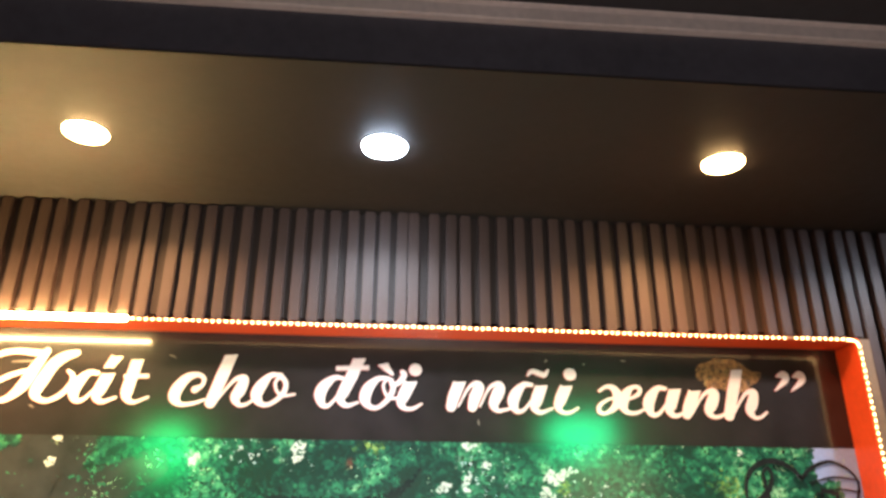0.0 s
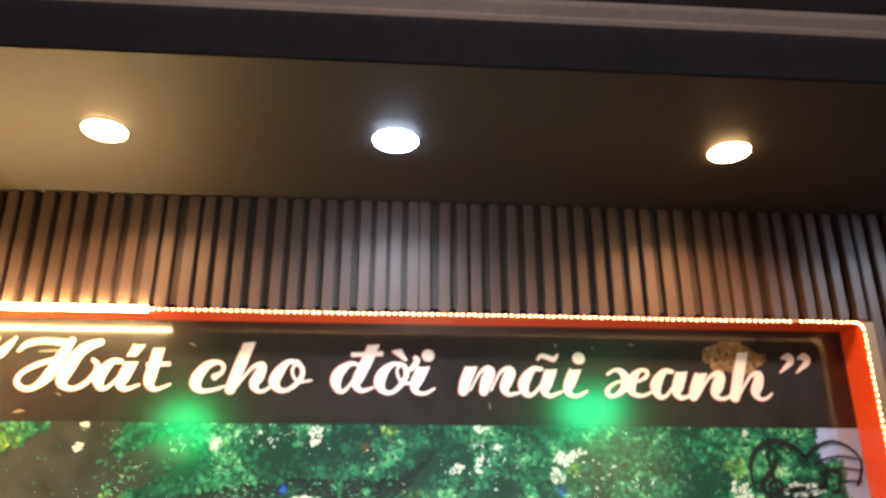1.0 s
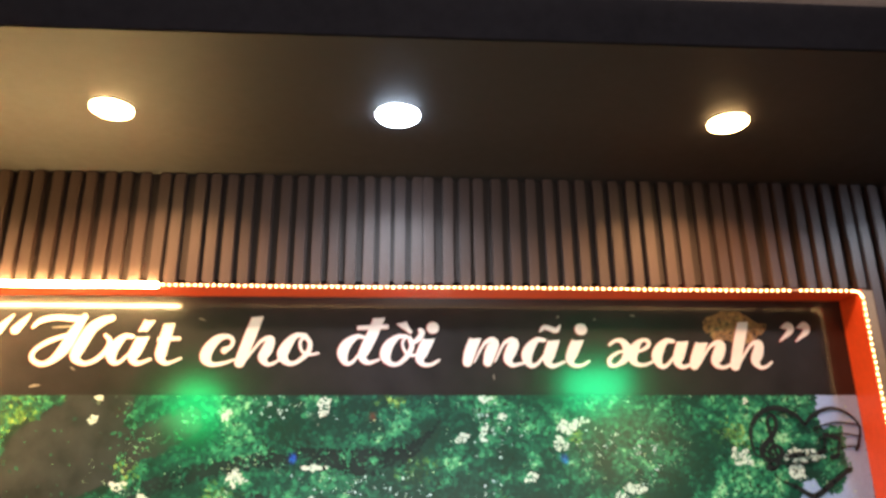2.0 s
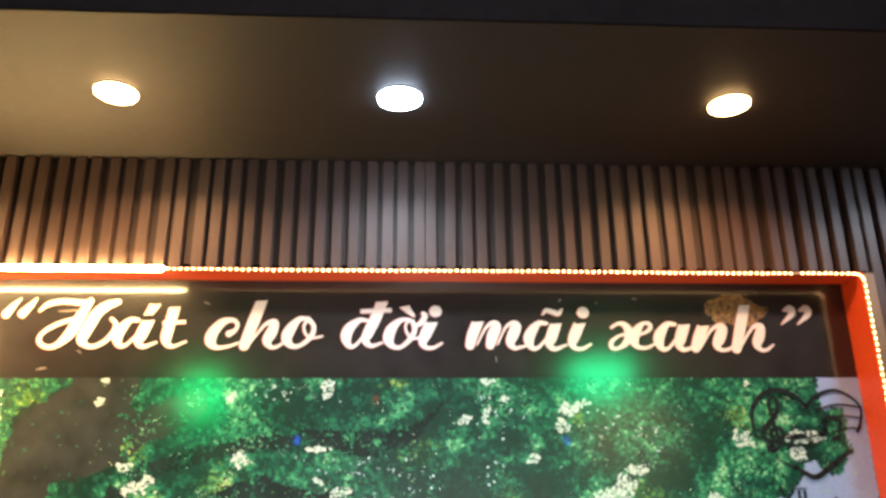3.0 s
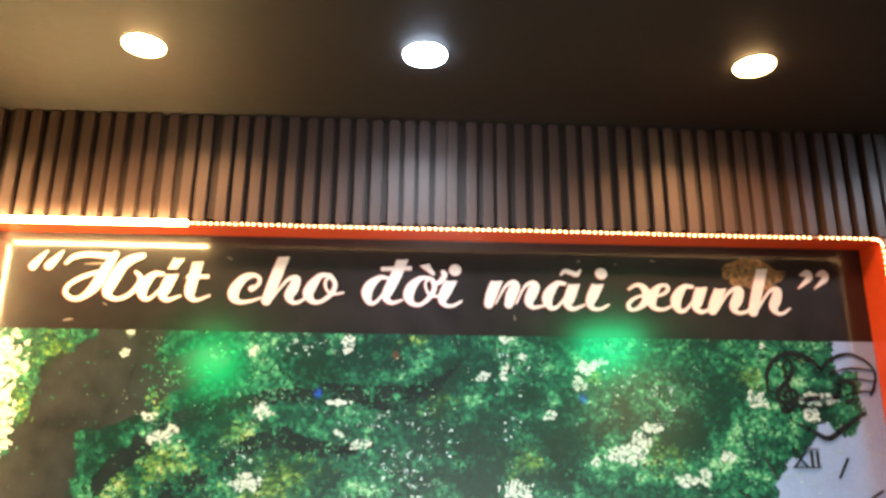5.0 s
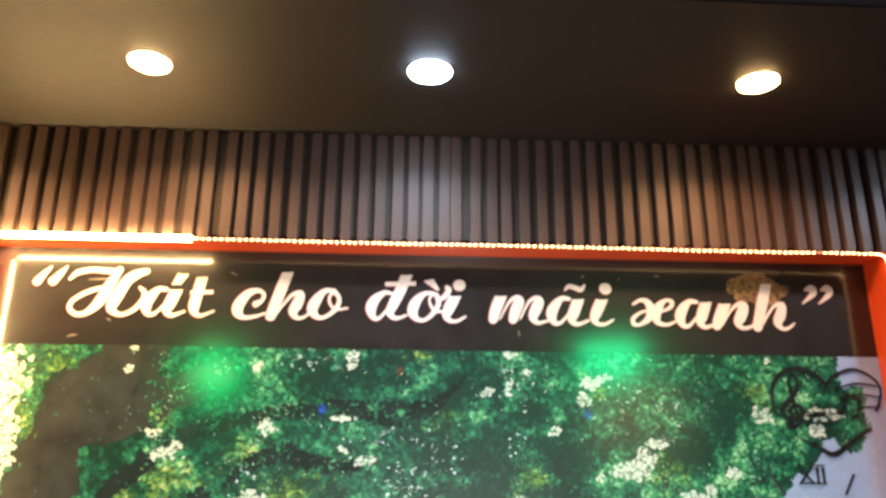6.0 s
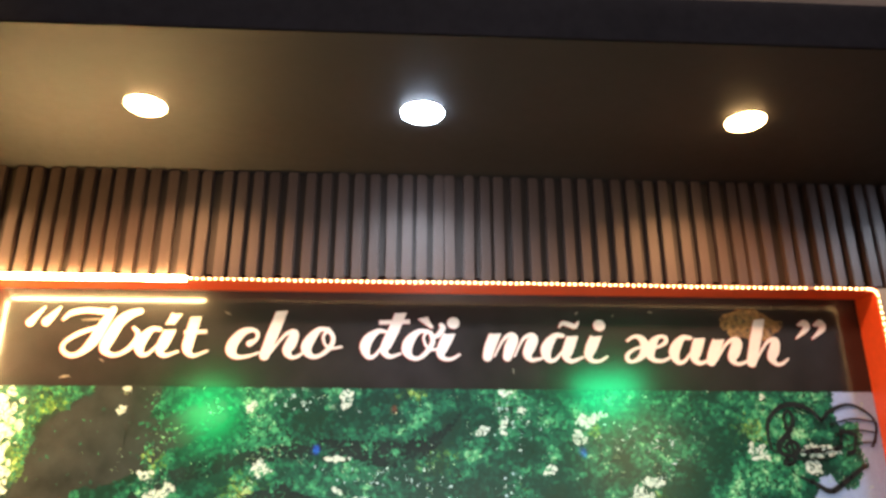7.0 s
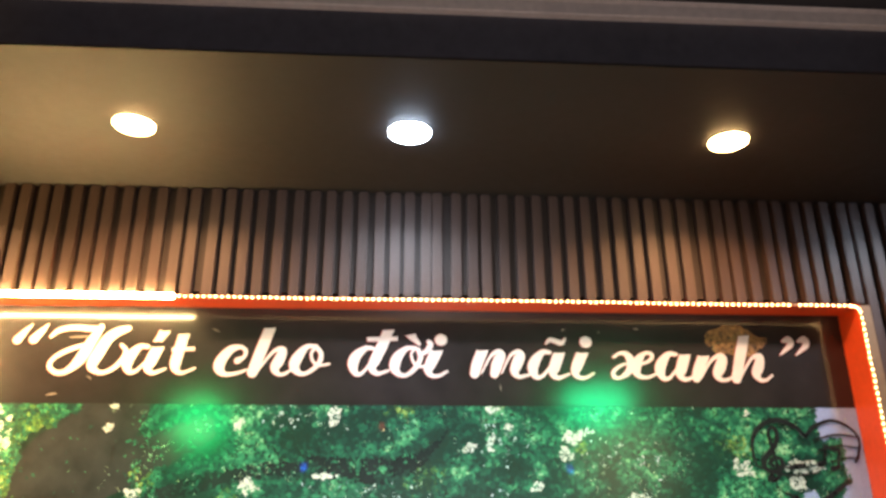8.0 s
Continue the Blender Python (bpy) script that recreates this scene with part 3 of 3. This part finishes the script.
def letter(ch, x0, *accents):
    """One letter of the script with its accents; white ink with a thin red edge."""
    white, edge = bmesh.new(), bmesh.new()
    foot = FOOT + FALL * x0
    runs = [(x0, r) for r in GLYPHS[ch]] + [(x, r) for name, x in accents for r in GLYPHS[name]]
    for i, (x, run) in enumerate(runs):
        cuts = (run[0][2] < 0, run[-1][2] < 0)
        path = spline([(x + a * SIZE, foot + b * SIZE, abs(w) * SIZE * 0.96) for a, b, w in run], 9)
        ribbon(white, path, -0.0023 - 0.00002 * i, cuts=cuts)
        ribbon(edge, [Vector((p.x - 0.0012, p.y - 0.0004, p.z)) for p in path], -0.0020 - 0.00001 * i, 0.0009, cuts=cuts)
    ob = part("letter", white, LETTER, banner, "white script letter " + ch)
    part("ink_edge", edge, LETTER_EDGE, ob, "thin red edge")


letter("“", -1.1891)
letter("H", -1.0820)
letter("a", -0.8907, ("acute", -0.7932))
letter("t", -0.7569)
letter("c", -0.6217)
letter("h", -0.5340)
letter("o", -0.4139)
letter("đ", -0.2493)
letter("ờ", -0.1259)
letter("i", -0.0281)
letter("m", 0.1062)
letter("a", 0.2711, ("tilde", 0.3257))
letter("i", 0.4038)
letter("x", 0.5239)
letter("a", 0.6513)
letter("n", 0.7641)
letter("h", 0.8843)
letter("”", 1.0354)

# ---- the clock on the print ----
clock = tagged(new("wall_clock"), "black acrylic wall clock with heart and music notes", "clock")
CX, CZ, CR = 1.007, 1.434, 0.235


def strokes(name, runs, label="", y=-0.003, thick=0.003):
    bm = bmesh.new()
    for i, r in enumerate(runs):
        ribbon(bm, spline(r, 8), y - 0.0001 * i, 0, thick)
    bmesh.ops.recalc_face_normals(bm, faces=bm.faces[:])
    return part(name, bm, ACRYLIC, clock, label)


for hour in (10, 11, 1, 2):
    a = math.radians(90 - 30 * hour)
    strokes("hour_mark", [[(CX + CR * math.cos(a), CZ + CR * math.sin(a), 0.0062), (CX + (CR - 0.058) * math.cos(a), CZ + (CR - 0.058) * math.sin(a), 0.0062)]])
strokes("heart_outline", [
    [(1.079, 1.885, 0.008), (1.056, 1.912, 0.012), (1.009, 1.931, 0.015), (0.960, 1.920, 0.014), (0.927, 1.887, 0.012), (0.918, 1.842, 0.008), (0.925, 1.802, 0.005)],
    [(1.079, 1.885, 0.008), (1.115, 1.915, 0.010), (1.168, 1.931, 0.008), (1.216, 1.912, 0.006), (1.240, 1.880, 0.005), (1.232, 1.839, 0.007), (1.219, 1.815, 0.008)],
    [(0.996, 1.730, 0.005), (1.035, 1.712, 0.010), (1.076, 1.692, 0.015), (1.130, 1.724, 0.013), (1.188, 1.762, 0.011)]])
strokes("treble_clef", [
    [(0.972, 1.900, 0.006), (0.986, 1.912, 0.009), (0.997, 1.898, 0.009), (0.992, 1.872, 0.012), (0.972, 1.844, 0.016), (0.948, 1.822, 0.016), (0.947, 1.798, 0.014), (0.971, 1.787, 0.013),
     (0.998, 1.799, 0.013), (0.999, 1.819, 0.012), (0.982, 1.826, 0.010), (0.966, 1.814, 0.010), (0.973, 1.802, 0.008)],
    [(0.972, 1.900, 0.006), (0.974, 1.872, 0.009), (0.981, 1.827, 0.008), (0.986, 1.788, 0.007), (0.978, 1.767, 0.010), (0.962, 1.768, 0.021), (0.961, 1.771, 0.021)]])
strokes("staff_line", [[(0.919, 1.805, 0.004), (0.974, 1.784, 0.006), (1.038, 1.777, 0.005), (1.106, 1.786, 0.003)]])
strokes("staff_line", [[(0.916, 1.826, 0.003), (0.976, 1.806, 0.004), (1.041, 1.796, 0.004), (1.100, 1.805, 0.003)]])
strokes("staff_line", [[(1.101, 1.874, 0.003), (1.171, 1.890, 0.005), (1.242, 1.883, 0.003)]])
strokes("staff_line", [[(1.114, 1.845, 0.003), (1.174, 1.859, 0.004), (1.240, 1.852, 0.003)]])
strokes("staff_line", [[(1.143, 1.814, 0.003), (1.194, 1.824, 0.004), (1.232, 1.823, 0.003)]])
strokes("music_note", [[(1.109, 1.807, 0.014), (1.121, 1.810, 0.014)], [(1.127, 1.809, 0.006), (1.134, 1.858, 0.006)], [(1.134, 1.857, 0.011), (1.174, 1.846, 0.011)],
                       [(1.174, 1.846, 0.006), (1.163, 1.797, 0.006)], [(1.145, 1.795, 0.014), (1.159, 1.798, 0.014)]])
strokes("music_note", [[(1.025, 1.798, 0.015), (1.042, 1.803, 0.013), (1.062, 1.803, 0.012)]])

text = bpy.data.curves.new("numeral", "FONT")
text.body, text.size, text.extrude, text.align_x = "XII", 0.068, 0.0015, "CENTER"
writer = new("numeral", text)
numeral_mesh = bpy.data.meshes.new_from_object(writer.evaluated_get(bpy.context.evaluated_depsgraph_get()))
bpy.data.objects.remove(writer)
numeral_mesh.materials.clear()
numeral_mesh.materials.append(ACRYLIC)
numeral = new("numeral", numeral_mesh)
numeral.parent = clock
numeral.matrix_local = pose(1.006, -0.005, 1.612, 90, 0, 0)
for z in (1.6135, 1.6625):
    strokes("serif", [[(0.968, z, 0.003), (1.044, z, 0.003)]], y=-0.0035)

# ---- light strips along the recess ----
STEP = 0.0169
FRONT = -DEEP - 0.0035


def bead_mesh():
    return mesh_of("bead", turned([(0.0, -0.0010), (0.0022, 0.0), (0.0033, 0.0016), (0.0031, 0.0034), (0.0020, 0.0048), (0.0, 0.0054)], 8, pose(0, 0, 0, 90, 0, 0)), BEAD_GLOW, True)


LED_Z, BREAK, CORNER = TOP + 0.001, -0.729, RIGHT + 0.003
strip = tagged(new("led_strip"), "warm white beaded light strip along the red frame", "light strip")
BEADS = bead_mesh()


def bead(x, z):
    ob = new("bead", BEADS)
    ob.parent = strip
    ob.location = (x, FRONT, z)


count = int((CORNER - 0.022 - BREAK) / STEP)
part("tape", box(BREAK, CORNER - 0.02, FRONT, -DEEP - 0.0002, LED_Z + 0.0005, LED_Z + 0.005, 0.001), TAPE, strip)
part("tape", box(CORNER + 0.0005, CORNER + 0.005, FRONT, -DEEP - 0.0002, 1.45, LED_Z - 0.02, 0.001), TAPE, strip)
for i in range(count):
    x = BREAK + 0.012 + i * STEP
    if i == count - 11:
        continue
    bead(x + random.uniform(-0.0008, 0.0008), LED_Z + random.uniform(-0.0008, 0.0008) + 0.0012 * math.sin(x * 6))
for k in range(5):
    a = math.radians(90 - 20 * k)
    bead(CORNER - 0.022 + 0.022 * math.cos(a), LED_Z - 0.022 + 0.022 * math.sin(a))
for i in range(46):
    bead(CORNER + random.uniform(-0.0008, 0.0008), LED_Z - 0.036 - i * STEP)

tube = tagged(new("neon_tube"), "bright warm light tube along the corner of the red frame", "light strip")


def rod(a, b, r):
    a, b = Vector(a), Vector(b)
    turn = (b - a).to_track_quat("Z", "Y").to_matrix().to_4x4()
    h = (b - a).length
    return turned([(0, 0), (r * 0.8, 0), (r, r * 0.3), (r, h - r * 0.3), (r * 0.8, h), (0, h)], 14, Matrix.Translation(a) @ turn)


part("lit_tube", rod((LEFT + 0.012, FRONT - 0.004, LED_Z), (BREAK - 0.001, FRONT - 0.004, LED_Z), 0.0075), TUBE_GLOW, tube, smooth=True)
part("lit_tube", rod((LEFT - 0.004, FRONT - 0.004, LED_Z - 0.012), (LEFT - 0.004, FRONT - 0.004, 1.45), 0.0075), TUBE_GLOW, tube, smooth=True)

# ---- lamps in the soffit ----


def downlight(x, y, glass, watts, colour, label, r=0.050):
    lamp = tagged(new("ceiling_downlight"), label, "ceiling lamp", "downlights in the soffit")
    lamp.location = (x, y, CEIL)
    part("rim", turned([(r, -0.001), (r + 0.0005, -0.003), (r + 0.0015, -0.003), (r + 0.0026, -0.0005), (r + 0.0022, 0.0), (r, 0.0)], 48), LAMP_RIM, lamp, "white lamp rim", True)
    part("diffuser", turned([(r - 0.0005, -0.002), (r * 0.98, -0.007), (r * 0.86, -0.0105), (r * 0.4, -0.0125), (0, -0.013)], 40), glass, lamp, "lit diffuser", True)
    beam = bpy.data.lights.new("lamp_beam", "AREA")
    beam.shape, beam.size, beam.energy, beam.color, beam.spread = "DISK", 2 * r, watts, colour, radians(152)
    new("lamp_beam", beam).location = (x, y, CEIL - 0.014)
    return lamp


LAMP_Y = -0.468
downlight(-1.50, LAMP_Y, WARM_GLOW, 9.0, (1.0, 0.50, 0.22), "warm white round downlight set in the soffit")
downlight(-0.769, LAMP_Y, WARM_GLOW, 6.6, (1.0, 0.50, 0.22), "warm white round downlight set in the soffit")
downlight(-0.084, LAMP_Y, COOL_GLOW, 3.8, (0.80, 0.88, 1.0), "cool white round downlight set in the soffit", 0.054)
downlight(0.748, LAMP_Y, WARM_GLOW, 6.6, (1.0, 0.50, 0.22), "warm white round downlight set in the soffit")
downlight(1.50, LAMP_Y, COOL_GLOW, 3.8, (0.80, 0.88, 1.0), "cool white round downlight set in the soffit", 0.054)

# ---- slat cladding ----
WIDE, PROUD = 0.030, 0.024
cladding = tagged(new("wall_cladding"), "brown wood-plastic slat cladding above and beside the frame", "cladding", kind="structure")
BACK = -DEEP + PROUD + 0.002
part("backing", box(HALL[0], HALL[1], BACK, 0.0285, TOP + 0.0255, CEIL - 0.0005), SHADE_BACKING, cladding)
part("backing", box(RIGHT + 0.0445, HALL[1], BACK, 0.0285, 0.0, TOP + 0.0255), SHADE_BACKING, cladding)
part("backing", box(HALL[0], LEFT - 0.0445, BACK, 0.0285, 0.0, TOP + 0.0255), SHADE_BACKING, cladding)
part("backing", box(LEFT - 0.0445, RIGHT + 0.0445, BACK, 0.0285, 0.0, LOW - T - 0.002), SHADE_BACKING, cladding)


def slat_mesh(z0, z1):
    return mesh_of("slat", box(-WIDE / 2, WIDE / 2, -DEEP + 0.003, BACK + 0.001, z0, z1, 0.0025), SLAT)


SHORT, LONG = slat_mesh(TOP + 0.0105, CEIL - 0.001), slat_mesh(0.0, CEIL - 0.001)
# two runs of slats that meet in a narrower set under the cool lamp
EDGES = [-0.175 - 0.0493 * i for i in range(60)] + [-0.132, -0.090, -0.047, -0.004] + [0.042 + 0.0502 * i for i in range(62)]
for left_edge in EDGES:
    x = left_edge + WIDE / 2
    if not HALL[0] + 0.03 < x < HALL[1] - 0.03:
        continue
    ob = new("slat", SHORT if LEFT - 0.06 < x < RIGHT + 0.06 else LONG)
    ob.parent = cladding
    ob.location = (x + random.uniform(-0.0018, 0.0018), random.uniform(-0.0015, 0.0010), random.uniform(-0.0008, 0.0008))
    ob.rotation_euler = (0, radians(random.uniform(-0.15, 0.15)), 0)
